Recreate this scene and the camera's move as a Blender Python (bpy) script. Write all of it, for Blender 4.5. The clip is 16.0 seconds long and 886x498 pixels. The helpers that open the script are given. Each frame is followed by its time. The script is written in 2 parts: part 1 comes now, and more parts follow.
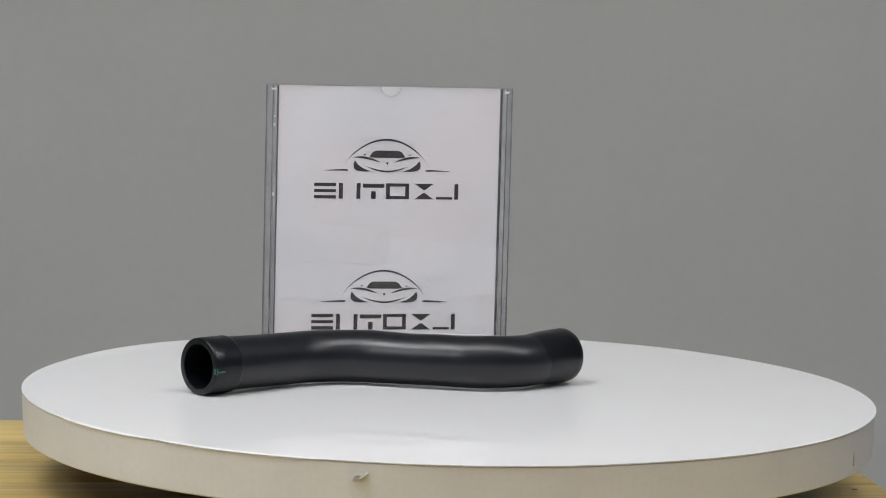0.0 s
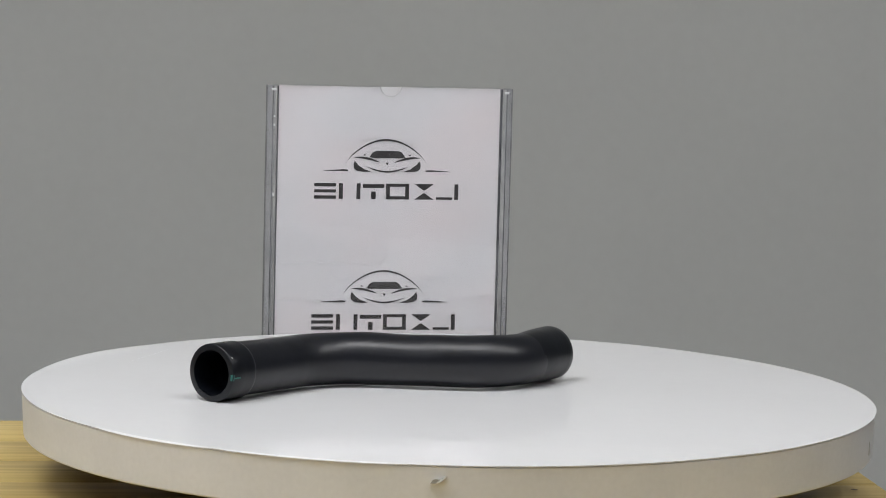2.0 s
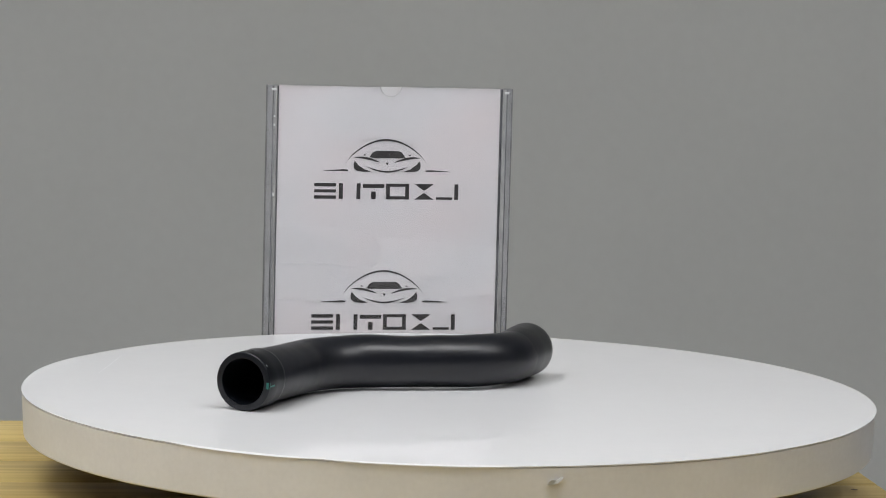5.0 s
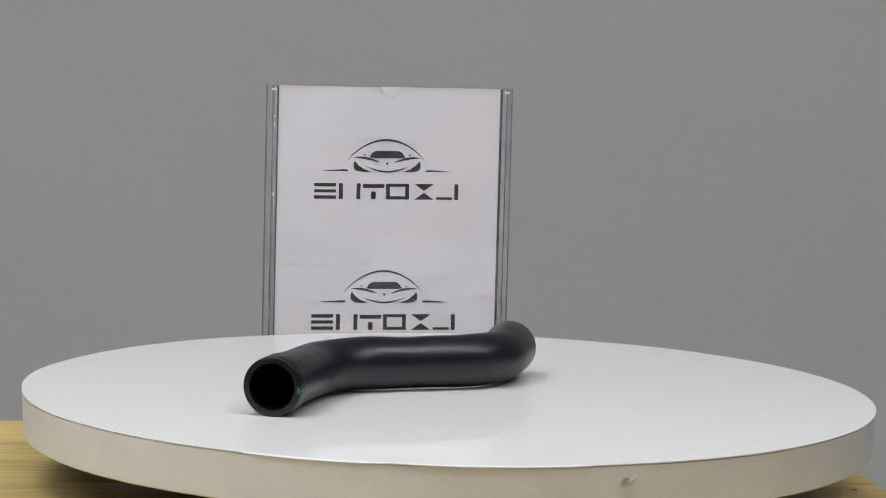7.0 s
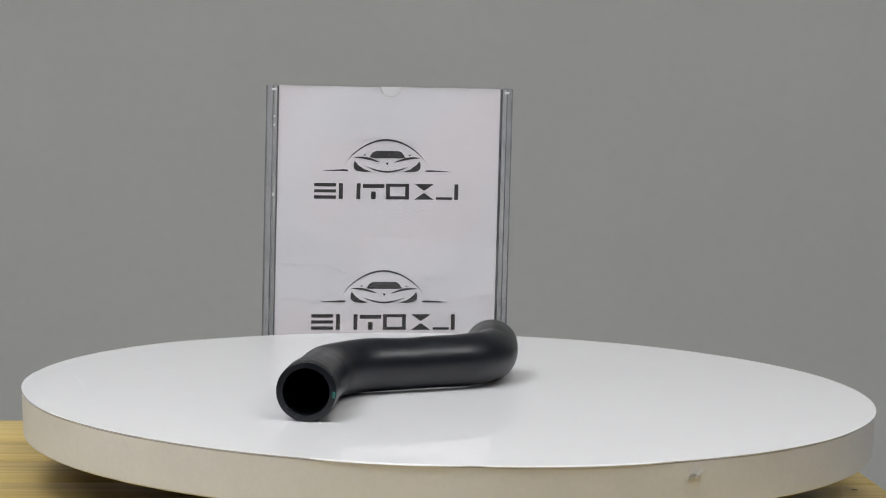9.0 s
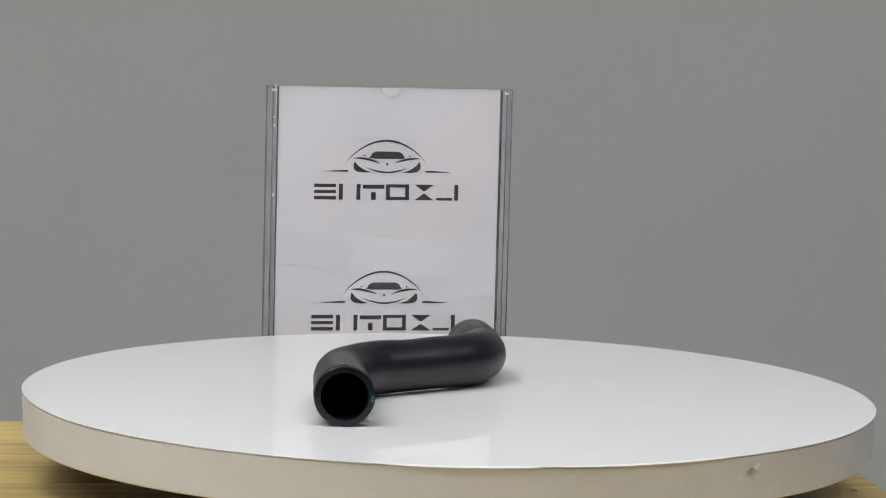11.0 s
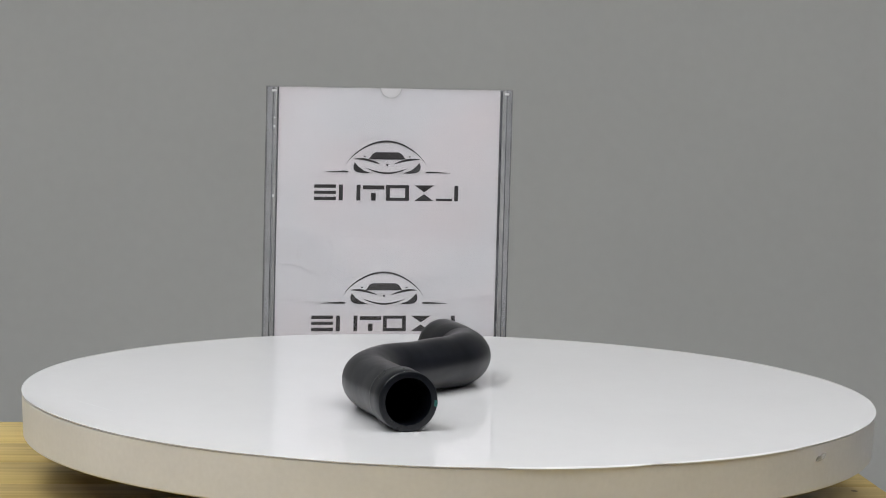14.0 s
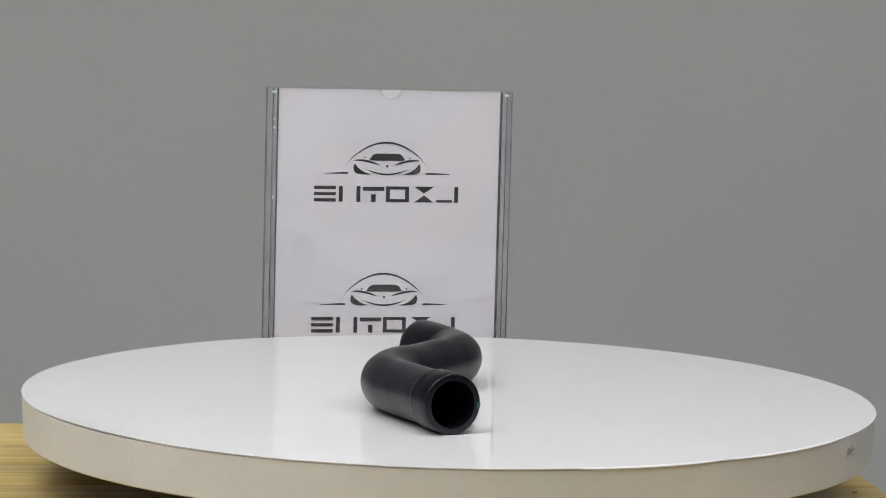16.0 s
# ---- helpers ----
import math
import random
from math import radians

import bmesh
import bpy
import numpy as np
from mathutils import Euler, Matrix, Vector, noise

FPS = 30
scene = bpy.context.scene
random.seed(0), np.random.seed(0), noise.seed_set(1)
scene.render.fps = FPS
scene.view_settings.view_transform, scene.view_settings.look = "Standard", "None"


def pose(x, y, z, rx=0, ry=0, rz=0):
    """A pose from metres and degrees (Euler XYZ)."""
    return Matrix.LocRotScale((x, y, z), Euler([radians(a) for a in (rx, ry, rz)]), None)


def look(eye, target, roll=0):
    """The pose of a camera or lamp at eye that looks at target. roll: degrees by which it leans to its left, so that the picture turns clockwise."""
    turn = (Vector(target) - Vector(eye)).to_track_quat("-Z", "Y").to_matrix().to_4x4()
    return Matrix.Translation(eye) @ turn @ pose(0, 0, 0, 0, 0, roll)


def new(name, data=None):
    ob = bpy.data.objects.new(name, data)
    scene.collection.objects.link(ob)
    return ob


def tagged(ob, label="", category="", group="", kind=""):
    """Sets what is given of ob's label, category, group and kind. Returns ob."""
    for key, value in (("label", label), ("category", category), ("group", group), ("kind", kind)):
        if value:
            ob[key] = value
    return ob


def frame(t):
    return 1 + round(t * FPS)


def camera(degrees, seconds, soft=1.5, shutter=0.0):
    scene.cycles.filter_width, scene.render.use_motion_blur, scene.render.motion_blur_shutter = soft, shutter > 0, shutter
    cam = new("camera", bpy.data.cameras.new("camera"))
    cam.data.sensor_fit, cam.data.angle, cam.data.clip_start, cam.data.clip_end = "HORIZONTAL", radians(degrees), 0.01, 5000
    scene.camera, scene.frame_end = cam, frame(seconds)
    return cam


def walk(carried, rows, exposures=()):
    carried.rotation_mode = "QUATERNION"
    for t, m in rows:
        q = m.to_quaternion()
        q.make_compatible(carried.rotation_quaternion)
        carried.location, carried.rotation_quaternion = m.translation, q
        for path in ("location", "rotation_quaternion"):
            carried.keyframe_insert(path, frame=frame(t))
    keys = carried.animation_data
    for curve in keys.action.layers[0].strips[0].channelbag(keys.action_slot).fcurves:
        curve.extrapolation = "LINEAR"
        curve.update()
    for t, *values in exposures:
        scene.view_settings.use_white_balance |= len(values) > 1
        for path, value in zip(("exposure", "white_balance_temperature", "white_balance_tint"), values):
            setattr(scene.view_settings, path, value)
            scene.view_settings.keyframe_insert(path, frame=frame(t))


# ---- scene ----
# Heights: Z0 is the top of the turntable above the floor; the turntable's axis is x = y = 0.
Z0 = 0.8215
TABLE_Z = 0.750
SPIN = 4.517          # degrees a second, counter-clockwise from above
R_PLATTER = 0.3285
DRUM_H = 0.0345

# ---------------------------------------------------------------- camera
cam = camera(18.6, 16.0, soft=1.0)
EYE = Vector((0.0, -2.0835, Z0 + 0.3206))
YAW, PITCH, ROLL = radians(0.2015), radians(5.7845), 1.499


def aim(nod):
    """The still camera, nodding up by so many degrees."""
    p = PITCH - radians(nod)
    d = Vector((-math.sin(YAW) * math.cos(p), math.cos(YAW) * math.cos(p), -math.sin(p)))
    return look(EYE, EYE + d, ROLL)


walk(cam, [(0.0, aim(-0.006)), (0.5, aim(0.0)), (4.0, aim(0.0)), (9.0, aim(0.0)), (11.5, aim(0.017)),
           (13.5, aim(0.023)), (14.5, aim(0.036)), (15.5, aim(0.043)), (16.0, aim(0.058))])

# ---------------------------------------------------------------- light
scene.view_settings.exposure = 0.0
world = bpy.data.worlds.new("room_air")
scene.world = world
world.use_nodes = True
world.node_tree.nodes["Background"].inputs[0].default_value = (0.9, 0.95, 1.0, 1)
world.node_tree.nodes["Background"].inputs[1].default_value = 0.05

# First three: ceiling row. Last: unseen fill added to brighten the platter's near edge.
PANELS = [(-0.95, -0.68, 1.20, 0.50, 20.5), (0.45, -0.68, 1.20, 0.50, 9.5), (1.85, -0.68, 1.20, 0.50, 6.5), (-1.60, -2.30, 1.20, 0.50, 19.0)]   # x, y, size, power
PANEL_Z = 2.78
for lx, ly, lw, ld, power in PANELS:
    lamp = bpy.data.lights.new("ceiling_panel_light", "AREA")
    lamp.shape, lamp.size, lamp.size_y = "RECTANGLE", lw - 0.04, ld - 0.04
    lamp.energy, lamp.color = power, (0.94, 0.97, 1.0)
    new("ceiling_panel_light", lamp).matrix_world = pose(lx, ly, PANEL_Z - 0.03)


# ---------------------------------------------------------------- materials
def material(name, base, rough=0.5, metal=0.0, grain=None, mottle=None, bump=None, gloss=None, warm=None, **extra):
    """A surface with variation at two scales. grain, mottle: (size per metre, strength); bump: (size, strength, depth, detail);
    gloss: (size, least roughness, most); warm: (size, second colour), both tones lying in large soft patches."""
    m = bpy.data.materials.new(name)
    m.use_nodes = True
    nt = m.node_tree
    b = nt.nodes["Principled BSDF"]
    b.inputs["Roughness"].default_value, b.inputs["Metallic"].default_value = rough, metal
    b.inputs["Base Color"].default_value = (*base, 1)
    for key, value in extra.items():
        b.inputs[key.replace("_", " ")].default_value = value
    co = nt.nodes.new("ShaderNodeTexCoord")
    link = None
    for spec in (grain, mottle):
        if not spec:
            continue
        n = nt.nodes.new("ShaderNodeTexNoise")
        n.inputs["Scale"].default_value, n.inputs["Detail"].default_value = spec[0], 4
        nt.links.new(co.outputs["Object"], n.inputs["Vector"])
        ramp = nt.nodes.new("ShaderNodeMapRange")
        ramp.inputs["From Min"].default_value, ramp.inputs["From Max"].default_value = 0.3, 0.7
        ramp.inputs["To Min"].default_value, ramp.inputs["To Max"].default_value = 1 - spec[1], 1 + spec[1]
        nt.links.new(n.outputs["Fac"], ramp.inputs["Value"])
        if link is None:
            link = ramp.outputs[0]
        else:
            mul = nt.nodes.new("ShaderNodeMath")
            mul.operation = "MULTIPLY"
            nt.links.new(link, mul.inputs[0])
            nt.links.new(ramp.outputs[0], mul.inputs[1])
            link = mul.outputs[0]
    if link is not None:
        hsv = nt.nodes.new("ShaderNodeHueSaturation")
        hsv.inputs["Color"].default_value = (*base, 1)
        nt.links.new(link, hsv.inputs["Value"])
        nt.links.new(hsv.outputs[0], b.inputs["Base Color"])
    if warm:
        n = nt.nodes.new("ShaderNodeTexNoise")
        n.inputs["Scale"].default_value, n.inputs["Detail"].default_value = warm[0], 2
        nt.links.new(co.outputs["Object"], n.inputs["Vector"])
        g = nt.nodes.new("ShaderNodeMapRange")
        g.inputs["From Min"].default_value, g.inputs["From Max"].default_value = 0.42, 0.60
        nt.links.new(n.outputs["Fac"], g.inputs["Value"])
        mix = nt.nodes.new("ShaderNodeMix")
        mix.data_type = "RGBA"
        mix.inputs[6].default_value, mix.inputs[7].default_value = (*base, 1), (*warm[1], 1)
        nt.links.new(g.outputs[0], mix.inputs[0])
        nt.links.new(mix.outputs[2], hsv.inputs["Color"])
    if gloss:
        n = nt.nodes.new("ShaderNodeTexNoise")
        n.inputs["Scale"].default_value, n.inputs["Detail"].default_value = gloss[0], 5
        nt.links.new(co.outputs["Object"], n.inputs["Vector"])
        g = nt.nodes.new("ShaderNodeMapRange")
        g.inputs["From Min"].default_value, g.inputs["From Max"].default_value = 0.35, 0.65
        g.inputs["To Min"].default_value, g.inputs["To Max"].default_value = gloss[1], gloss[2]
        nt.links.new(n.outputs["Fac"], g.inputs["Value"])
        nt.links.new(g.outputs[0], b.inputs["Roughness"])
    if bump:
        n = nt.nodes.new("ShaderNodeTexNoise")
        n.inputs["Scale"].default_value, n.inputs["Detail"].default_value = bump[0], (bump[3] if len(bump) > 3 else 3)
        nt.links.new(co.outputs["Object"], n.inputs["Vector"])
        k = nt.nodes.new("ShaderNodeBump")
        k.inputs["Strength"].default_value, k.inputs["Distance"].default_value = bump[1], bump[2]
        nt.links.new(n.outputs["Fac"], k.inputs["Height"])
        nt.links.new(k.outputs[0], b.inputs["Normal"])
    return m


def wood(name, dark, light):
    """Pine: long grain along local x, each board its own tone."""
    m = bpy.data.materials.new(name)
    m.use_nodes = True
    nt = m.node_tree
    b = nt.nodes["Principled BSDF"]
    co, info = nt.nodes.new("ShaderNodeTexCoord"), nt.nodes.new("ShaderNodeObjectInfo")
    shift = nt.nodes.new("ShaderNodeVectorMath")
    shift.operation = "ADD"
    nt.links.new(co.outputs["Object"], shift.inputs[0])
    nt.links.new(info.outputs["Random"], shift.inputs[1])
    scale = nt.nodes.new("ShaderNodeMapping")
    scale.inputs["Scale"].default_value = (2.6, 52.0, 52.0)
    nt.links.new(shift.outputs[0], scale.inputs["Vector"])
    n = nt.nodes.new("ShaderNodeTexNoise")
    n.inputs["Scale"].default_value, n.inputs["Detail"].default_value, n.inputs["Distortion"].default_value = 2.0, 6, 0.7
    nt.links.new(scale.outputs[0], n.inputs["Vector"])
    fine = nt.nodes.new("ShaderNodeMapping")
    fine.inputs["Scale"].default_value = (8.0, 420.0, 420.0)
    nt.links.new(shift.outputs[0], fine.inputs["Vector"])
    n2 = nt.nodes.new("ShaderNodeTexNoise")
    n2.inputs["Scale"].default_value, n2.inputs["Detail"].default_value = 1.0, 2
    nt.links.new(fine.outputs[0], n2.inputs["Vector"])
    mix = nt.nodes.new("ShaderNodeMath")
    mix.operation = "MULTIPLY_ADD"
    mix.inputs[1].default_value = 0.40
    nt.links.new(n2.outputs["Fac"], mix.inputs[0])
    nt.links.new(n.outputs["Fac"], mix.inputs[2])
    tone = nt.nodes.new("ShaderNodeMath")
    tone.operation = "MULTIPLY_ADD"
    tone.inputs[1].default_value = 0.16
    nt.links.new(info.outputs["Random"], tone.inputs[0])
    nt.links.new(mix.outputs[0], tone.inputs[2])
    ramp = nt.nodes.new("ShaderNodeValToRGB")
    ramp.color_ramp.elements[0].position, ramp.color_ramp.elements[0].color = 0.52, (*dark, 1)
    ramp.color_ramp.elements[1].position, ramp.color_ramp.elements[1].color = 0.96, (*light, 1)
    nt.links.new(tone.outputs[0], ramp.inputs[0])
    nt.links.new(ramp.outputs[0], b.inputs["Base Color"])
    b.inputs["Roughness"].default_value, b.inputs["Specular IOR Level"].default_value = 0.5, 0.28
    k = nt.nodes.new("ShaderNodeBump")
    k.inputs["Strength"].default_value, k.inputs["Distance"].default_value = 0.25, 0.0004
    nt.links.new(mix.outputs[0], k.inputs["Height"])
    nt.links.new(k.outputs[0], b.inputs["Normal"])
    return m


def clear_plastic(name, tint, rough=0.02):
    m = bpy.data.materials.new(name)
    m.use_nodes = True
    b = m.node_tree.nodes["Principled BSDF"]
    b.inputs["Base Color"].default_value = (*tint, 1)
    b.inputs["Transmission Weight"].default_value = 1.0
    b.inputs["Roughness"].default_value, b.inputs["IOR"].default_value = rough, 1.49
    return m


def glow(name, colour, strength):
    m = bpy.data.materials.new(name)
    m.use_nodes = True
    b = m.node_tree.nodes["Principled BSDF"]
    b.inputs["Base Color"].default_value = (*colour, 1)
    b.inputs["Emission Color"].default_value = (*colour, 1)
    b.inputs["Emission Strength"].default_value = strength
    return m


M_SHEET = material("white_acrylic", (0.757, 0.754, 0.764), 0.008, grain=(90, 0.006), mottle=(7, 0.015), bump=(10, 0.06, 0.0005, 0), Specular_IOR_Level=0.085)
M_DRUM = material("cream_edge_band", (0.745, 0.755, 0.790), 0.5, grain=(260, 0.02), mottle=(16, 0.035), bump=(300, 0.08, 0.0003))
M_CHIP = material("torn_edge_band", (0.34, 0.33, 0.30), 0.6, grain=(400, 0.1), bump=(500, 0.3, 0.0005))
M_JOINT = material("joint_of_edge_band", (0.56, 0.54, 0.52), 0.6, grain=(400, 0.1))
# Brown of the torn band's core; also darkens the underside to deepen shade.
M_CORE_SHADE = material("core_and_shade_brown", (0.20, 0.17, 0.13), 0.8, grain=(500, 0.2), mottle=(90, 0.2))
M_BASE = material("black_base", (0.012, 0.010, 0.009), 0.8, Specular_IOR_Level=0.2, grain=(300, 0.1), bump=(500, 0.1, 0.0003))
M_RUBBER = material("black_rubber", (0.0055, 0.0065, 0.0105), 0.3, grain=(380, 0.15), mottle=(35, 0.25), bump=(450, 0.10, 0.0004), gloss=(24, 0.31, 0.40), Specular_IOR_Level=0.6, Specular_Tint=(1.0, 0.985, 0.99, 1))
M_CUFF = material("black_rubber_cuff", (0.0042, 0.0052, 0.0078), 0.36, grain=(380, 0.15), mottle=(40, 0.25), bump=(120, 0.20, 0.0006), gloss=(30, 0.27, 0.36), Specular_IOR_Level=0.42, Specular_Tint=(0.98, 0.98, 1.0, 1))
M_SCRATCH = material("grey_scratch", (0.57, 0.57, 0.58), 0.8, grain=(500, 0.15))
M_GREEN = material("teal_paint", (0.018, 0.15, 0.125), 0.5, grain=(700, 0.3))
M_SCUFF = material("pale_scuff", (0.30, 0.31, 0.31), 0.6, grain=(900, 0.3))
M_PAPER = material("office_paper", (0.730, 0.715, 0.730), 0.75, warm=(7, (0.755, 0.700, 0.708)), grain=(150, 0.01), mottle=(9, 0.02), bump=(9, 0.35, 0.004))
M_INK = material("dark_grey_ink", (0.043, 0.040, 0.041), 0.6, grain=(600, 0.12), mottle=(60, 0.1))
M_ACRYLIC = clear_plastic("clear_acrylic", (0.965, 0.96, 0.98))
M_FRONT = clear_plastic("clear_acrylic_front", (0.83, 0.83, 0.84))
M_EDGE = material("polished_acrylic_edge", (0.40, 0.40, 0.405), 0.18, grain=(300, 0.08), mottle=(40, 0.2))
M_STRIP = material("pale_acrylic_side", (0.37, 0.368, 0.372), 0.2, grain=(300, 0.05), mottle=(30, 0.12))
M_RIM = material("grey_acrylic_rim", (0.21, 0.21, 0.215), 0.2, grain=(300, 0.08), mottle=(40, 0.25))
M_DARK_LINE = material("dark_acrylic_line", (0.12, 0.12, 0.13), 0.25, grain=(300, 0.1), mottle=(60, 0.5))
# White for painted highlights: the rail-top glints and the bubbles' sparkle.
M_GLINT = material("white_acrylic_glint", (0.72, 0.73, 0.74), 0.25, grain=(500, 0.1))
M_WOOD = wood("pine_board", (0.42, 0.295, 0.100), (0.64, 0.485, 0.195))
M_KNOT = material("wood_knot", (0.10, 0.055, 0.02), 0.5, grain=(300, 0.3))
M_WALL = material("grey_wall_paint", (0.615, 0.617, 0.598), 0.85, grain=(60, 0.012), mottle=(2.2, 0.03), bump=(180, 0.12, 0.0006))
# Unseen walls: greys darkened to cut bounce light from the sides and front.
M_LOW_FILL = material("wall_toned_against_fill", (0.34, 0.34, 0.335), 0.85, grain=(60, 0.012), mottle=(2.2, 0.03), bump=(180, 0.12, 0.0006))
M_NO_FILL = material("wall_darkened_against_fill", (0.14, 0.14, 0.137), 0.85, grain=(60, 0.012), mottle=(2.2, 0.03), bump=(180, 0.12, 0.0006))
M_CEIL = material("white_ceiling_paint", (0.78, 0.78, 0.77), 0.9, grain=(60, 0.01), mottle=(2, 0.02))
M_FLOOR = material("grey_floor_vinyl", (0.26, 0.25, 0.24), 0.45, grain=(120, 0.06), mottle=(4, 0.06))
M_LEG = material("grey_metal_leg", (0.30, 0.30, 0.31), 0.4, 0.8, grain=(200, 0.05))
M_PANEL = glow("lit_diffuser", (1.0, 0.985, 0.97), 5.0)
M_FRAME = material("white_metal_frame", (0.8, 0.8, 0.8), 0.4, grain=(100, 0.01))


def dull_patch(m, centre, inner, outer, rough):
    """A duller, rougher area of a glossy surface round a point of its own space."""
    nt = m.node_tree
    b = nt.nodes["Principled BSDF"]
    co, gap, fade = nt.nodes.new("ShaderNodeTexCoord"), nt.nodes.new("ShaderNodeVectorMath"), nt.nodes.new("ShaderNodeMapRange")
    gap.operation = "DISTANCE"
    gap.inputs[1].default_value = centre
    nt.links.new(co.outputs["Object"], gap.inputs[0])
    fade.interpolation_type = "SMOOTHSTEP"
    fade.inputs["From Min"].default_value, fade.inputs["From Max"].default_value = inner, outer
    fade.inputs["To Min"].default_value, fade.inputs["To Max"].default_value = rough, b.inputs["Roughness"].default_value
    nt.links.new(gap.outputs["Value"], fade.inputs["Value"])
    nt.links.new(fade.outputs[0], b.inputs["Roughness"])


# Roughness raised here to blur the emblem's mirror image near the far rim.
dull_patch(M_SHEET, (0.165, 0.160, Z0 - TABLE_Z), 0.085, 0.165, 0.13)


# ---------------------------------------------------------------- builders
def mesh_of(name, bm, mat, smooth=True, angle=40):
    me = bpy.data.meshes.new(name)
    bmesh.ops.recalc_face_normals(bm, faces=bm.faces)
    for f in bm.faces:
        f.smooth = smooth
    for e in bm.edges:
        if len(e.link_faces) == 2 and e.calc_face_angle(0) > radians(angle):
            e.smooth = False
    bm.to_mesh(me)
    bm.free()
    me.materials.append(mat)
    return me


def part(name, bm, mat, parent=None, label="", smooth=True, angle=40):
    """One mesh object under a thing or a part."""
    ob = new(name, mesh_of(name, bm, mat, smooth, angle))
    ob.parent = parent
    if label:
        tagged(ob, label)
    return ob


def box(x0, y0, z0, x1, y1, z1, bevel=0.0, segments=2):
    bm = bmesh.new()
    bmesh.ops.create_cube(bm, size=1)
    bmesh.ops.scale(bm, vec=(x1 - x0, y1 - y0, z1 - z0), verts=bm.verts)
    bmesh.ops.translate(bm, vec=((x0 + x1) / 2, (y0 + y1) / 2, (z0 + z1) / 2), verts=bm.verts)
    if bevel:
        bmesh.ops.bevel(bm, geom=bm.edges[:], offset=bevel, segments=segments, profile=0.5, affect="EDGES")
    return bm


def lathe(profile, n=160, closed=True, edit=None):
    """Turns a profile of (radius, z) round the z axis. edit(angle, r, z) may shift a point."""
    bm = bmesh.new()
    rings = []
    for i in range(n):
        a = 2 * math.pi * i / n
        ring = []
        for r, z in profile:
            rr, zz = edit(a, r, z) if edit else (r, z)
            ring.append(bm.verts.new((rr * math.cos(a), rr * math.sin(a), zz)))
        rings.append(ring)
    m = len(profile)
    for i in range(n):
        a, b = rings[i], rings[(i + 1) % n]
        for j in range(m if closed else m - 1):
            bm.faces.new((a[j], b[j], b[(j + 1) % m], a[(j + 1) % m]))
    return bm


def slab(outline, y0, y1):
    """A flat outline in x, z, made solid between y0 and y1."""
    bm = bmesh.new()
    front = [bm.verts.new((x, y0, z)) for x, z in outline]
    f = bm.faces.new(front)
    got = bmesh.ops.extrude_face_region(bm, geom=[f])
    bmesh.ops.translate(bm, vec=(0, y1 - y0, 0), verts=[v for v in got["geom"] if isinstance(v, bmesh.types.BMVert)])
    bmesh.ops.triangulate(bm, faces=[f for f in bm.faces if len(f.verts) > 4])
    return bm


def strip(bm, pts, widths):
    """A flat ribbon along pts with varying width, in the plane of x and y."""
    pts = [Vector(p) for p in pts]
    rows = []
    for i, (p, w) in enumerate(zip(pts, widths)):
        d = (pts[min(i + 1, len(pts) - 1)] - pts[max(i - 1, 0)]).normalized()
        q = Vector((-d.y, d.x)) * w / 2
        rows.append([bm.verts.new((*(p + q), 0)), bm.verts.new((*(p - q), 0))])
    for a, b in zip(rows, rows[1:]):
        bm.faces.new((a[0], a[1], b[1], b[0]))


# ---------------------------------------------------------------- the room
def room():
    x0, x1, y0, y1, z1 = -2.9, 2.6, -3.4, 1.75, 2.80
    t = 0.12
    tagged(part("floor", box(x0 - t, y0 - t, -0.1, x1 + t, y1 + t, 0), M_FLOOR), "plain grey vinyl floor of a small studio", "floor", kind="structure")
    tagged(part("ceiling", box(x0 - t, y0 - t, z1, x1 + t, y1 + t, z1 + 0.1), M_CEIL), "plain white painted ceiling", "ceiling", kind="structure")
    tagged(part("wall_north", box(x0 - t, y1, 0, x1 + t, y1 + t, z1), M_WALL), "plain matt grey painted wall behind the table", "wall", kind="structure")
    # These three stay out of view; their greys only limit bounced light.
    tagged(part("wall_south", box(x0 - t, y0 - t, 0, x1 + t, y0, z1), M_NO_FILL), "plain unseen wall, darkened to hold back fill light", "wall", kind="structure")
    tagged(part("wall_west", box(x0 - t, y0, 0, x0, y1, z1), M_LOW_FILL), "plain unseen wall, toned down to limit side light", "wall", kind="structure")
    tagged(part("wall_east", box(x1, y0, 0, x1 + t, y1, z1), M_NO_FILL), "plain unseen wall, darkened to hold back fill light", "wall", kind="structure")


def ceiling_lights():
    # The last panel is the added fill behind the camera.
    for lx, ly, lw, ld, power in PANELS:
        lightbox = tagged(new("ceiling_light"), "long white unseen ceiling light with a lit diffuser", "ceiling light", "ceiling lights")
        lightbox.matrix_world = pose(lx, ly, 2.80)
        for a, b, c, d in ((-lw / 2, -ld / 2, lw / 2, -ld / 2 + 0.015), (-lw / 2, ld / 2 - 0.015, lw / 2, ld / 2),
                           (-lw / 2, -ld / 2 + 0.015, -lw / 2 + 0.015, ld / 2 - 0.015), (lw / 2 - 0.015, -ld / 2 + 0.015, lw / 2, ld / 2 - 0.015)):
            part("frame", box(a, b, -0.022, c, d, 0), M_FRAME, lightbox)
        part("diffuser", box(-lw / 2 + 0.015, -ld / 2 + 0.015, -0.016, lw / 2 - 0.015, ld / 2 - 0.015, -0.004), M_PANEL, lightbox, "evenly lit white diffuser")


room()
ceiling_lights()


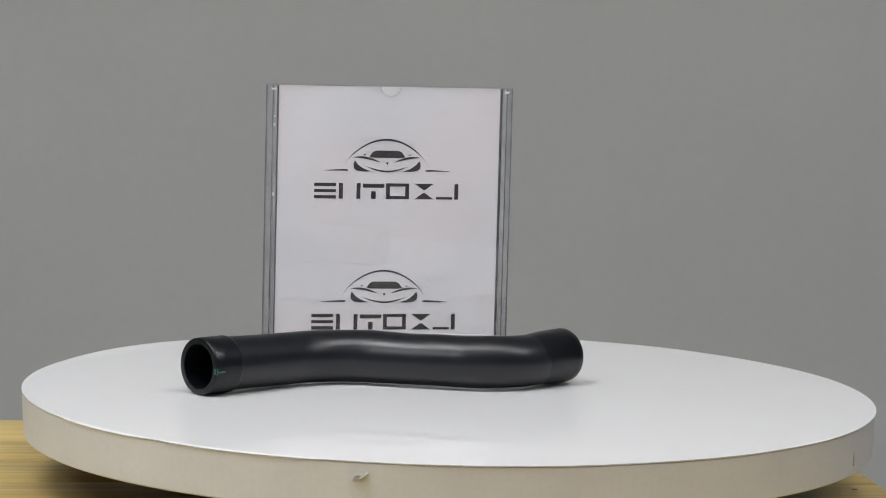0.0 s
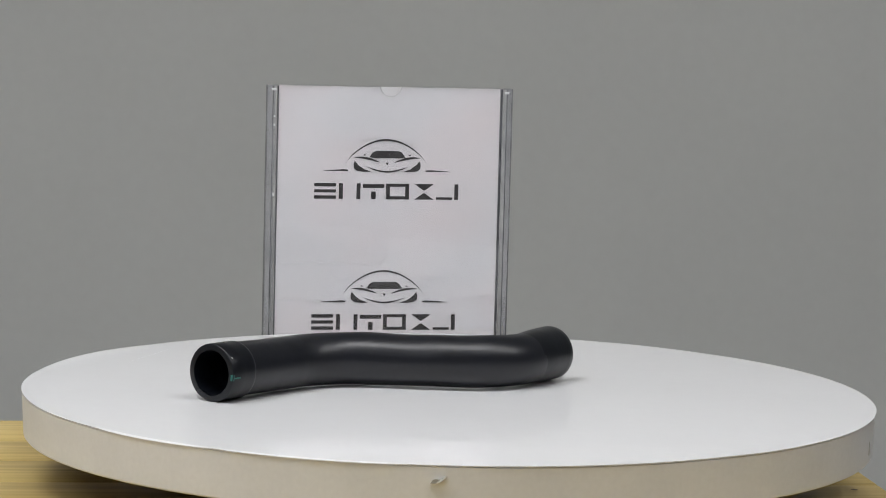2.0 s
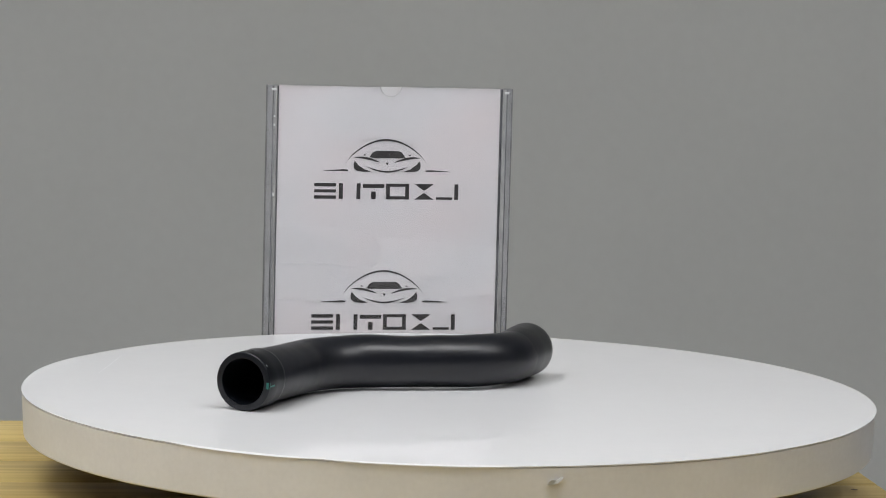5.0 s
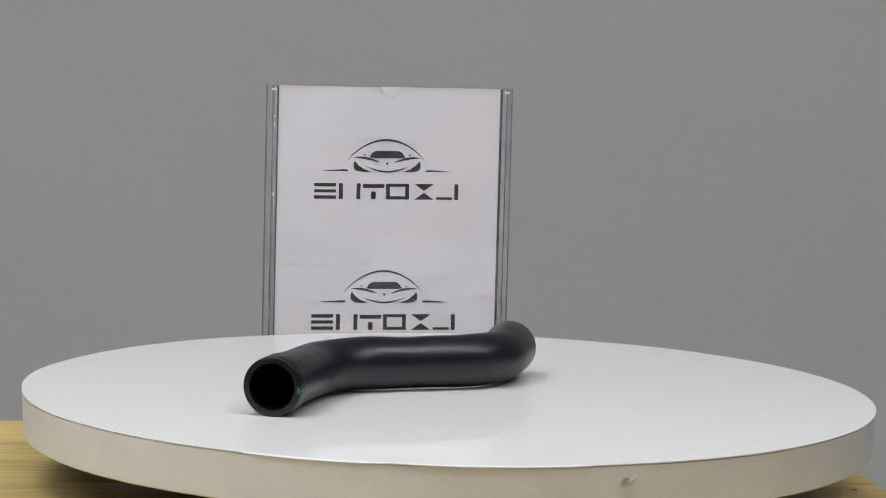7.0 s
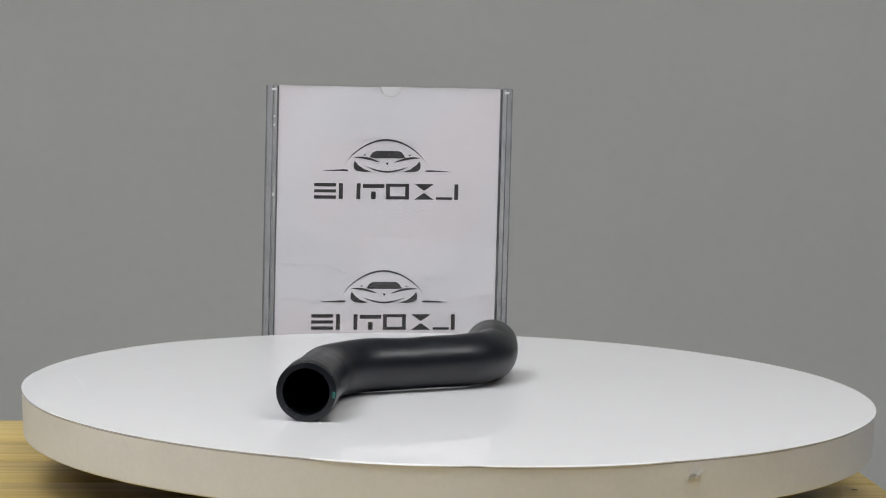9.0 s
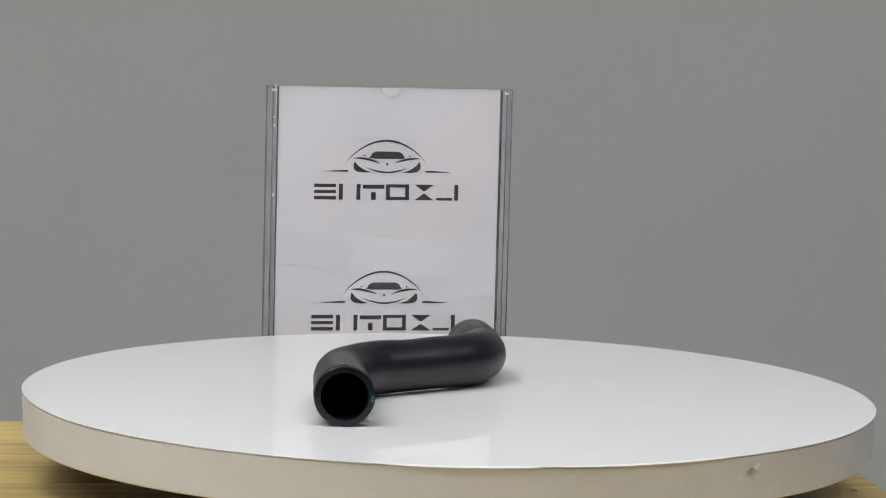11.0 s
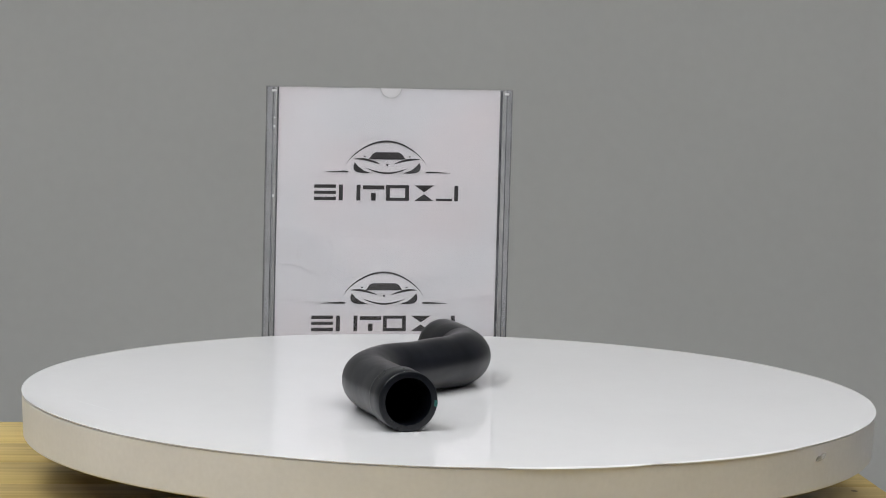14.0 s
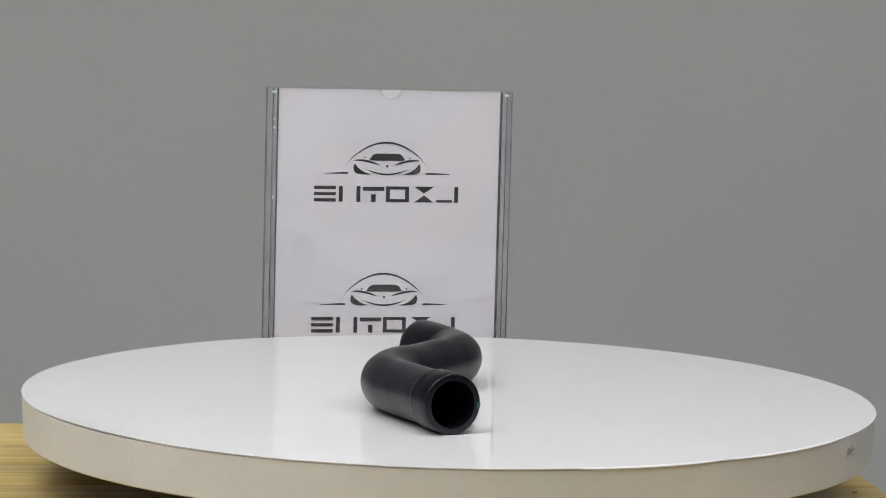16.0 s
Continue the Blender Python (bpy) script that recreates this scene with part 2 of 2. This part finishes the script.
# ---------------------------------------------------------------- the table
def table():
    """Local origin at a far corner of the top; x along the boards, y towards the far edge."""
    t = tagged(new("table"), "light pine plank table with rounded board edges", "table")
    t.matrix_world = pose(0.3080, 0.3083, TABLE_Z, 0, 0, 7.0)
    length, widths, y1 = 1.41, [0.1028, 0.0895, 0.0895, 0.100, 0.097, 0.102, 0.098, 0.100, 0.104], 0.0
    depth = sum(widths)
    for width in widths:
        bm = box(-length, y1 - width + 0.0006, -0.030, 0, y1 - 0.0006, 0, 0.0026, 2)
        bmesh.ops.translate(bm, vec=(0, -y1, 0), verts=bm.verts)
        ob = part("board", bm, M_WOOD, t)
        ob.location = (0, y1, 0)
        y1 -= width
    bm = bmesh.new()
    bmesh.ops.create_circle(bm, cap_ends=True, segments=14, radius=0.0034)
    bmesh.ops.scale(bm, vec=(0.8, 0.85, 1), verts=bm.verts)
    for v in bm.verts:
        v.co.x *= 1 + 0.25 * noise.noise(v.co * 300)
    bmesh.ops.translate(bm, vec=(-0.0262, -0.3040, 0.0003), verts=bm.verts)
    part("knot", bm, M_KNOT, t, "small dark knot in the pine")
    for sx in (-length + 0.10, -0.10):
        for sy in (-depth + 0.09, -0.09):
            part("leg", box(sx - 0.025, sy - 0.025, -TABLE_Z, sx + 0.025, sy + 0.025, -0.030, 0.003), M_LEG, t, "square grey metal leg")
    for sy in (-depth + 0.09, -0.09):
        part("rail", box(-length + 0.125, sy - 0.012, -0.085, -0.125, sy + 0.012, -0.030, 0.002), M_LEG, t)
    return t


table()


# ---------------------------------------------------------------- the turntable
def lobe(a, lo, hi):
    """Smooth bump between two angles in degrees."""
    d = math.degrees(a)
    d = d - 360 if d > 180 else d
    if not lo < d < hi:
        return 0.0
    return math.sin(math.pi * (d - lo) / (hi - lo)) ** 0.45


def sheet_edge(a, r, z):
    """The laid-on sheet: not quite round, its rim drooping where it has come loose."""
    rim = max(0.0, (r - 0.300) / (R_PLATTER - 0.300))
    lip = max(0.0, (r - 0.3262) / (R_PLATTER - 0.3262))
    p = Vector((math.cos(a) * 1.7, math.sin(a) * 1.7, 0.3))
    loose = 1.0 * lobe(a, -147, -128.5) + 0.75 * lobe(a, -127, -104) + 0.2 * lobe(a, -60, -20) + 0.3 * lobe(a, 60, 95)
    wave = 0.0005 * noise.noise(p * 2.3)
    return r + rim * 0.0007 * abs(noise.noise(p)) + lip * 0.0003 * loose, z + rim ** 3 * wave * 0.3 + rim ** 2 * 0.0009 * lobe(a, 132, 163) ** 2.5 - lip * 0.0009 * loose


def turntable():
    t = tagged(new("turntable"), "round white turntable with glossy top, turning on the table", "turntable")
    t.matrix_world = pose(0, 0, TABLE_Z)
    h = Z0 - TABLE_Z
    part("base", lathe([(0.0, 0.0), (0.144, 0.0), (0.150, 0.004), (0.150, h - DRUM_H - 0.008), (0.144, h - DRUM_H - 0.003), (0.120, h - DRUM_H - 0.003), (0.120, h - DRUM_H - 0.001), (0.0, h - DRUM_H - 0.001)], 96, False), M_BASE, t, "black base in the shadow")
    r = R_PLATTER - 0.0002
    platter = part("platter", lathe([(r - 0.012, h - DRUM_H + 0.001), (r - 0.012, h - DRUM_H), (r - 0.0026, h - DRUM_H), (r - 0.0014, h - DRUM_H + 0.0012), (r, h - 0.0016), (r - 0.0005, h - 0.0010), (r - 0.0016, h - 0.0007), (0.0, h - 0.0007)], 220, False), M_DRUM, t, "thick round platter with a cream-white edge band")
    # Underside coloured dark to deepen the shade between platter and table.
    part("underside", lathe([(0.0, h - DRUM_H + 0.0006), (r - 0.012, h - DRUM_H + 0.0006), (r - 0.012, h - DRUM_H + 0.003), (0.0, h - DRUM_H + 0.003)], 120, False), M_CORE_SHADE, platter, "platter underside, coloured dark to deepen the shade below")
    prof = [(0.0, h)] + [(x, h) for x in (0.10, 0.20, 0.28, 0.300, 0.308, 0.315, 0.320, 0.3235, 0.3250, 0.3262, 0.3274)] + [(R_PLATTER, h), (R_PLATTER, h - 0.0006)]
    prof += [(x, h - 0.0006) for x in (0.3274, 0.3262, 0.3250, 0.3235, 0.320, 0.315, 0.308, 0.300)] + [(0.28, h - 0.0006), (0.0, h - 0.0006)]
    part("top_sheet", lathe(prof, 360, False, sheet_edge), M_SHEET, platter, "glossy white plastic sheet with a loose wavy rim", angle=11)
    # a hair-fine scratch in the sheet
    bm = bmesh.new()
    ends = [Vector((-0.1985, 0.2300)), Vector((-0.2190, 0.1869)), Vector((-0.2425, 0.1395))]
    pts = [ends[0].lerp(ends[1], k / 6) for k in range(6)] + [ends[1].lerp(ends[2], k / 6) for k in range(7)]
    strip(bm, pts, [0.0001 + 0.0003 * math.sin(math.pi * k / 12) for k in range(13)])
    bmesh.ops.translate(bm, vec=(0, 0, h + 0.0002), verts=bm.verts)
    part("scratch", bm, M_SCRATCH, platter, "hair-fine grey scratch in the sheet")
    # a short grey mark where the ends of the edge band meet
    mark = part("band_joint", box(-0.0003, -0.0002, h - 0.0270, 0.0003, 0.0006, h - 0.0165), M_JOINT, platter, "short grey mark at the joint of the edge band", smooth=False)
    mark.matrix_local = Matrix.Rotation(radians(-25.6) + math.pi / 2, 4, "Z") @ Matrix.Translation((0, -r + 0.0006, 0))
    # a torn flake of the edge band
    a = radians(-99.94)
    bm = bmesh.new()
    pts = [(-0.0058, -0.0016), (-0.0020, -0.0016), (0.0014, 0.0002), (0.0058, 0.0040), (0.0050, 0.0044), (0.0006, 0.0018), (-0.0022, 0.0022), (-0.0044, 0.0010)]
    lift = (0.0004, 0.0010, 0.0030, 0.0022, 0.0012, 0.0016, 0.0010, 0.0004)
    top = [bm.verts.new((u, -o - 0.0002, v)) for (u, v), o in zip(pts, lift)]
    low = [bm.verts.new((u, 0.0004, v * 0.92)) for u, v in pts]
    bm.faces.new(top)
    for i in range(8):
        bm.faces.new((top[i], top[(i + 1) % 8], low[(i + 1) % 8], low[i]))
    bmesh.ops.triangulate(bm, faces=[f for f in bm.faces if len(f.verts) > 4])
    flake = part("flake", bm, M_CHIP, platter, "torn flake lifting from the edge band", smooth=False)
    flake.matrix_local = Matrix.Rotation(a + math.pi / 2, 4, "Z") @ Matrix.Translation((0, -r, h - 0.0112)) @ Matrix.Scale(0.90, 4)
    bm = slab([(-0.0072, -0.0044), (-0.0010, -0.0042), (0.0026, -0.0016), (0.0018, 0.0004), (-0.0030, 0.0006), (-0.0056, -0.0008)], -0.0004, 0.0006)
    scar = part("scar", bm, M_CORE_SHADE, platter, "dark bare board under the torn flake", smooth=False)
    scar.matrix_local = flake.matrix_local.copy()
    return platter


PLATTER = turntable()


# ---------------------------------------------------------------- the hose
def rounded_path(corners, radii, step=0.0025):
    """Points and headings along straight runs joined by arcs."""
    out = []
    pts = [Vector(c) for c in corners]
    start = pts[0]
    for i in range(1, len(pts)):
        if i < len(pts) - 1:
            d0, d1 = (pts[i] - pts[i - 1]).normalized(), (pts[i + 1] - pts[i]).normalized()
            turn = d0.angle_signed(d1)          # clockwise positive in 2D
            cut = radii[i - 1] * math.tan(abs(turn) / 2)
            end = pts[i] - d0 * cut
        else:
            d0, end, turn = (pts[i] - pts[i - 1]).normalized(), pts[i], 0
        n = max(2, int((end - start).length / step))
        for k in range(n):
            out.append((start.lerp(end, k / n), d0))
        if turn:
            s = -1 if turn > 0 else 1           # left turn is +1
            centre = end + Vector((-d0.y, d0.x)) * s * radii[i - 1]
            m = max(3, int(abs(turn) * radii[i - 1] / step))
            for k in range(m):
                q = Matrix.Rotation(s * abs(turn) * k / m, 2)
                out.append((centre + q @ (end - centre), q @ d0))
            start = pts[i] + d1 * cut
    out.append((pts[-1], d0))
    return out


def sweep(rows, n=56, cap=None):
    """rows: (point, heading, height, radius); rings of n round the path."""
    bm = bmesh.new()
    rings = []
    for p, d, z, r in rows:
        side = Vector((-d.y, d.x))
        rings.append([bm.verts.new((p.x + side.x * r * math.cos(a), p.y + side.y * r * math.cos(a), z + r * math.sin(a)))
                      for a in (2 * math.pi * k / n for k in range(n))])
    for a, b in zip(rings, rings[1:]):
        for k in range(n):
            bm.faces.new((a[k], a[(k + 1) % n], b[(k + 1) % n], b[k]))
    if cap:
        a, b = rings[-1], rings[0]
        for k in range(n):
            bm.faces.new((a[k], a[(k + 1) % n], b[(k + 1) % n], b[k]))
    return bm


CUFF_R, TUBE_R, BORE_R, CUFF_L = 0.0218, 0.0203, 0.0168, 0.027
HOSE_PATH = rounded_path([(-0.1892, -0.0639), (-0.0968, 0.0279), (0.0435, -0.0021), (0.0900, 0.0532)], [0.075, 0.058])


def hose():
    h = tagged(new("rubber_hose"), "black S-bent rubber hose with cuffed ends on the turntable", "hose")
    h.matrix_world = pose(0, 0, Z0)
    z = CUFF_R
    rows = HOSE_PATH
    dist = [0.0]
    for (a, _), (b, _) in zip(rows, rows[1:]):
        dist.append(dist[-1] + (b - a).length)
    total = dist[-1]
    body = [(p, d, s) for (p, d), s in zip(rows, dist) if 0.004 < s < total - 0.004]

    def width(p, s):
        """The tube's radius, swelling a little and unevenly as moulded rubber does."""
        return TUBE_R + 0.00030 * noise.noise(Vector((p.x * 30, p.y * 30, 1.3)))

    def rise(s):
        """Height of the middle line: the tube sags between the cuffs until it touches the sheet at the first bend."""
        k0, k1 = min(1.0, max(0.0, s - CUFF_L) / 0.07), min(1.0, max(0.0, total - s - 0.02) / 0.05)
        k = min(k0, k1)
        return z - (CUFF_R - TUBE_R - 0.0003 - 0.0007 * min(1.0, s / total * 1.3)) * k * k * (3 - 2 * k)

    def bore(s):
        return BORE_R + 0.0006 if min(s, total - s) < CUFF_L - 0.003 else BORE_R
    outer = [(p, d, rise(s), width(p, s)) for p, d, s in body]
    inner = [(p, d, rise(s), bore(s)) for p, d, s in reversed(body)]
    bm = sweep(outer + inner, 64, True)
    mids = [Vector((p.x, p.y, rise(s))) for p, d, s in body]
    for k, v in enumerate(bm.verts):
        ring = k // 64
        if ring < len(body):
            away = (v.co - mids[ring]).normalized()
            v.co += away * (0.00048 * noise.noise(v.co * 34) + 0.00010 * noise.noise(v.co * 130))
    part("tube", bm, M_RUBBER, h)
    for sign, label in ((0, "thicker cuffed hose end with an open bore"), (1, "thicker cuffed hose end")):
        p0, d0 = (rows[0] if sign == 0 else rows[-1])
        d = d0 if sign == 0 else -d0
        soft = 0.0006 if sign == 0 else 0.016
        big = CUFF_R if sign == 0 else CUFF_R - 0.0004
        prof = [(0.0, BORE_R + 0.0003), (0.0, big - 0.0008), (0.0003, big - 0.0003), (0.0009, big), (CUFF_L * 0.5, big + 0.00005), (CUFF_L - 0.0055, big), (CUFF_L - 0.0042, big + 0.0001), (CUFF_L - 0.0022, big + 0.0001), (CUFF_L - 0.0009, big - 0.0003),
                (CUFF_L, TUBE_R + 0.0003), (CUFF_L + soft, TUBE_R - 0.0006), (CUFF_L - 0.002, BORE_R), (0.002, BORE_R), (0.0005, BORE_R + 0.0001)]
        if sign:
            prof = prof[:4] + [(0.006, big - 0.00005), (0.014, big - 0.0001), (0.0215, big - 0.0003), (0.0255, TUBE_R + 0.0007), (0.034, TUBE_R + 0.0002), (0.044, TUBE_R - 0.0006), (0.030, BORE_R)] + prof[-2:]
        part("cuff", sweep([(p0 + d * s, d, z, r) for s, r in prof], 72, True), M_CUFF, h, label)
    # paint mark on the mouth and a short dash beside it
    p0, d0 = rows[0]
    side = Vector((d0.y, -d0.x))

    def patch(name, s0, s1, a0, a1, r, mat, label):
        bm = bmesh.new()
        grid = []
        for i in range(5):
            s = s0 + (s1 - s0) * i / 4
            q = p0 + d0 * s
            grid.append([])
            for k in range(7):
                a = radians(a0 + (a1 - a0) * k / 6 + 2.0 * noise.noise(Vector((i * 0.9, k * 0.8, s0 * 900))))
                grid[-1].append(bm.verts.new((q.x + side.x * r * math.cos(a), q.y + side.y * r * math.cos(a), z + r * math.sin(a))))
        for i in range(4):
            for k in range(6):
                bm.faces.new((grid[i][k], grid[i + 1][k], grid[i + 1][k + 1], grid[i][k + 1]))
        part(name, bm, mat, h, label)
    patch("paint_mark", 0.0003, 0.0012, -10, 2, CUFF_R + 0.00012, M_GREEN, "teal paint mark at the hose mouth")
    patch("paint_dash", 0.0012, 0.0085, -7, -4, CUFF_R + 0.00018, M_GREEN, "short teal paint dash")
    patch("scuff", 0.0001, 0.0007, 97, 103, CUFF_R - 0.0001, M_SCUFF, "tiny pale scuff on the rim")
    patch("scuff", 0.0020, 0.0032, 34, 38, CUFF_R + 0.00015, M_SCUFF, "tiny pale scuff")
    bm = bmesh.new()
    ring = []
    for k in range(6):
        a = radians(-11 + 13 * k / 5)
        ring.append([bm.verts.new((*(p0 + side * r * math.cos(a) - d0 * 0.0002), z + r * math.sin(a))) for r in (CUFF_R - 0.0026, CUFF_R - 0.0006)])
    for a, b in zip(ring, ring[1:]):
        bm.faces.new((a[0], a[1], b[1], b[0]))
    part("paint_mark", bm, M_GREEN, h, "teal paint mark on the rim")
    return h


HOSE = hose()


# ---------------------------------------------------------------- sign holder and printed sheet
SIGN = pose(-0.0618, 0.4509, Z0, 0, 0, 11.68)     # local x along the sheet, z up; z = 0 at the turntable's top
SHEET_TOP, SHEET_W, SHEET_H = 0.2148, 0.210, 0.297
FOOT = -0.110


def stand():
    """A low plain stand behind the table, under the sign holder."""
    s = tagged(new("stand"), "plain pine stand under the sign holder behind the table", "stand")
    s.matrix_world = SIGN
    part("top", box(-0.130, -0.075, FOOT - 0.022, 0.130, 0.060, FOOT, 0.003, 2), M_WOOD, s)
    for x in (-0.115, 0.115):
        for y in (-0.060, 0.045):
            part("leg", box(x - 0.012, y - 0.012, -Z0, x + 0.012, y + 0.012, FOOT - 0.022, 0.002, 1), M_WOOD, s)


def notched(w, z0, z1, cx, r, n=16):
    pts = [(-w / 2, z0), (w / 2, z0), (w / 2, z1)]
    pts += [(cx + r * math.cos(math.pi * k / n), z1 - r * 0.92 * math.sin(math.pi * k / n)) for k in range(n + 1)]
    return pts + [(-w / 2, z1)]


def sign_holder():
    s = tagged(new("sign_holder"), "clear acrylic upright sign holder standing behind the table", "sign holder")
    s.matrix_world = SIGN
    w, top = 0.2335, SHEET_TOP + 0.0006
    low = SHEET_TOP - SHEET_H - 0.006
    f = part("front_panel", slab(notched(w, low, top, 0.0, 0.0102), -0.0036, -0.0012), M_FRONT, s, "clear front panel with a finger notch", smooth=False)
    b = part("back_panel", box(-w / 2, 0.0012, low, w / 2, 0.0040, top, 0.0004, 1), M_ACRYLIC, s)
    arc = [math.pi * k / 20 for k in range(21)]
    ring = [(r * math.cos(a), top - r * 0.92 * math.sin(a)) for r, way in ((0.0105, 1), (0.0100, -1)) for a in arc[::way]]
    n = part("notch_rim", slab(ring, -0.0040, -0.0037), M_EDGE, s, "grey polished rim of the finger notch", smooth=False)
    made = [f, b, n]
    for sx in (-1, 1):
        def upright(name, mat, u0, u1, front, back, drop=0.0, label=""):
            a, b = sorted((sx * u0, sx * u1))
            made.append(part(name, box(a, front, low, b, back, top - drop, min(0.0003, (b - a) * 0.3), 1), mat, s, label))
        upright("side_strip", M_STRIP, 0.1090, 0.1160, -0.0011, 0.0011)
        # Dark strips draw the shaded gap and the dark edge lines of clear acrylic.
        upright("dark_line", M_DARK_LINE, 0.1056, 0.1065 if sx < 0 else 0.1074, -0.0011, 0.0011, 0.0010, "dark strip drawing the shaded gap beside the sheet")
        # Pale strip stands in for light caught by the clear edge.
        upright("edge_highlight", M_EDGE, 0.1078, 0.1088 if sx < 0 else 0.1104, -0.0044, -0.0037, 0.0012, "pale strip drawing the light caught along the panel edge")
        upright("dark_line", M_DARK_LINE, 0.1108, 0.1115, -0.0046, -0.0037, 0.0012)
        upright("outer_edge", M_RIM, 0.1160, 0.1166, -0.0040, 0.0042, 0.0004, "dark polished outer edge")
        # White cap in place of the highlight on the rail top.
        a, b = sorted((sx * 0.1082, sx * 0.1128))
        made.append(part("top_glint", box(a, -0.0062, top - 0.0052, b, -0.0046, top - 0.0030, 0.0007, 3), M_GLINT, s, "small white cap drawing the highlight at the top"))
        if sx < 0:
            for z, tall in ((0.1855, 0.0016), (0.1772, 0.0022), (0.112, 0.0030)):
                made.append(part("bubble", box(-0.1104, -0.0052, z, -0.1088, -0.0046, z + tall, 0.0003, 1), M_GLINT, s, "tiny bubble in the glue, its sparkle painted white"))
    made.append(part("foot", box(-w / 2, -0.060, FOOT, w / 2, 0.005, FOOT + 0.005, 0.0012, 2), M_ACRYLIC, s, "flat clear foot plate"))
    made.append(part("stem", box(-w / 2, -0.0030, FOOT + 0.005, w / 2, 0.0035, low, 0.0005, 1), M_ACRYLIC, s))
    for ob in made:
        ob.visible_shadow = False
    return s


U = 1.0 / 1853.0                                   # drawing unit of the print


def poly(bm, pts):
    bm.faces.new([bm.verts.new((x, y, 0)) for x, y in pts])


def curve(f, n, w0):
    pts = [f(k / n) for k in range(n + 1)]
    return pts, [max(0.25, w0 * math.sin(math.pi * k / n) ** 0.7) for k in range(n + 1)]


def emblem_shapes(bm):
    """A car front under an arch, in drawing units, x to the right and y up from the top of the bars below."""
    pts, ws = curve(lambda k: (-73 + 143 * k, 33.5 + 42.5 * max(0.0, math.sin(math.pi * k)) ** 0.72), 28, 3.4)
    strip(bm, pts, ws)
    poly(bm, [(-32, 45.5), (-26, 54), (-20, 57), (20, 57), (26, 54), (32, 45.5), (26, 44.5), (-26, 44.5)])
    for s in (-1, 1):
        strip(bm, *curve(lambda k: (s * (12 + 47 * k), 36.5 + 9.0 * math.sin(k * 1.9) - 0.5 * k), 14, 4.0))
        poly(bm, [(s * 57, 39.5), (s * 59.5, 33), (s * 58.5, 26), (s * 53, 21.5), (s * 40, 20), (s * 28, 20.5), (s * 41, 25), (s * 51, 32)])
        poly(bm, [(s * 68, 23.5), (s * 69, 21), (s * 112, 21.3), (s * 112, 21.9), (s * 76, 24.5)])
        poly(bm, [(s * 37, 49.5), (s * 40, 51), (s * 42, 49.5), (s * 40, 48)])
    strip(bm, *curve(lambda k: (-38 + 76 * k, 29.5 - 9.0 * math.sin(math.pi * k)), 18, 3.0))
    poly(bm, [(-2.5, 36.5), (2.5, 36.5), (1.2, 32.5), (-0.6, 32.5)])


def bar_shapes(bm):
    """The row of plain dark shapes under the emblem."""
    def r(x0, x1, y0, y1):
        poly(bm, [(x0, y0), (x1, y0), (x1, y1), (x0, y1)])
    r(-127.5, -89, -6.0, 0), r(-127.5, -89, -16.5, -11), r(-127.5, -89, -27.5, -21.5)
    r(-84, -77, -27.5, 0), r(-53, -46, -27.5, 0)
    r(-42, -4, -8.0, -1.0), r(-27, -19, -27.5, -14)
    r(-1, 6, -27.5, 0), r(33, 40, -27.5, 0), r(6, 33, -5.5, 0), r(6, 33, -27.5, -22)
    poly(bm, [(49, 0), (84, 0), (66.5, -12)]), poly(bm, [(66.5, -15.5), (84, -27.5), (49, -27.5)])
    r(88, 117, -27.5, -23), r(120.5, 127.5, -27.5, 0)


def printed_sheet():
    s = tagged(new("paper_sheet"), "white paper sheet with two printed car emblems in the holder", "paper sheet")
    s.matrix_world = SIGN
    bm = bmesh.new()
    n, m = 14, 20
    grid = [[bm.verts.new((-SHEET_W / 2 + SHEET_W * i / n, 0.0001 * math.sin(i * 0.9 + j * 0.35), SHEET_TOP - SHEET_H * j / m)) for i in range(n + 1)] for j in range(m + 1)]
    for j in range(m):
        for i in range(n):
            bm.faces.new((grid[j][i], grid[j][i + 1], grid[j + 1][i + 1], grid[j + 1][i]))
    got = bmesh.ops.extrude_face_region(bm, geom=bm.faces[:])
    bmesh.ops.translate(bm, vec=(0, 0.0002, 0), verts=[v for v in got["geom"] if isinstance(v, bmesh.types.BMVert)])
    part("paper", bm, M_PAPER, s)
    for top in (0.1243, 0.0007):
        for name, shapes, label in (("emblem", emblem_shapes, "dark grey printed car-front emblem under an arch"), ("bar_row", bar_shapes, "row of dark grey printed shapes")):
            bm = bmesh.new()
            shapes(bm)
            for v in bm.verts:
                v.co = Vector((-0.0018 + v.co.x * U, -0.00025, top + v.co.y * U))
            part(name, bm, M_INK, s, label, smooth=False)
    return s


stand()
sign_holder()
printed_sheet()


# ---------------------------------------------------------------- what moves
def motions():
    times = [0.5 * k for k in range(33)]
    walk(PLATTER, [(t, pose(0, 0, 0, 0, 0, SPIN * t)) for t in times])
    walk(HOSE, [(t, pose(0, 0, Z0, 0, 0, SPIN * t)) for t in times])


motions()
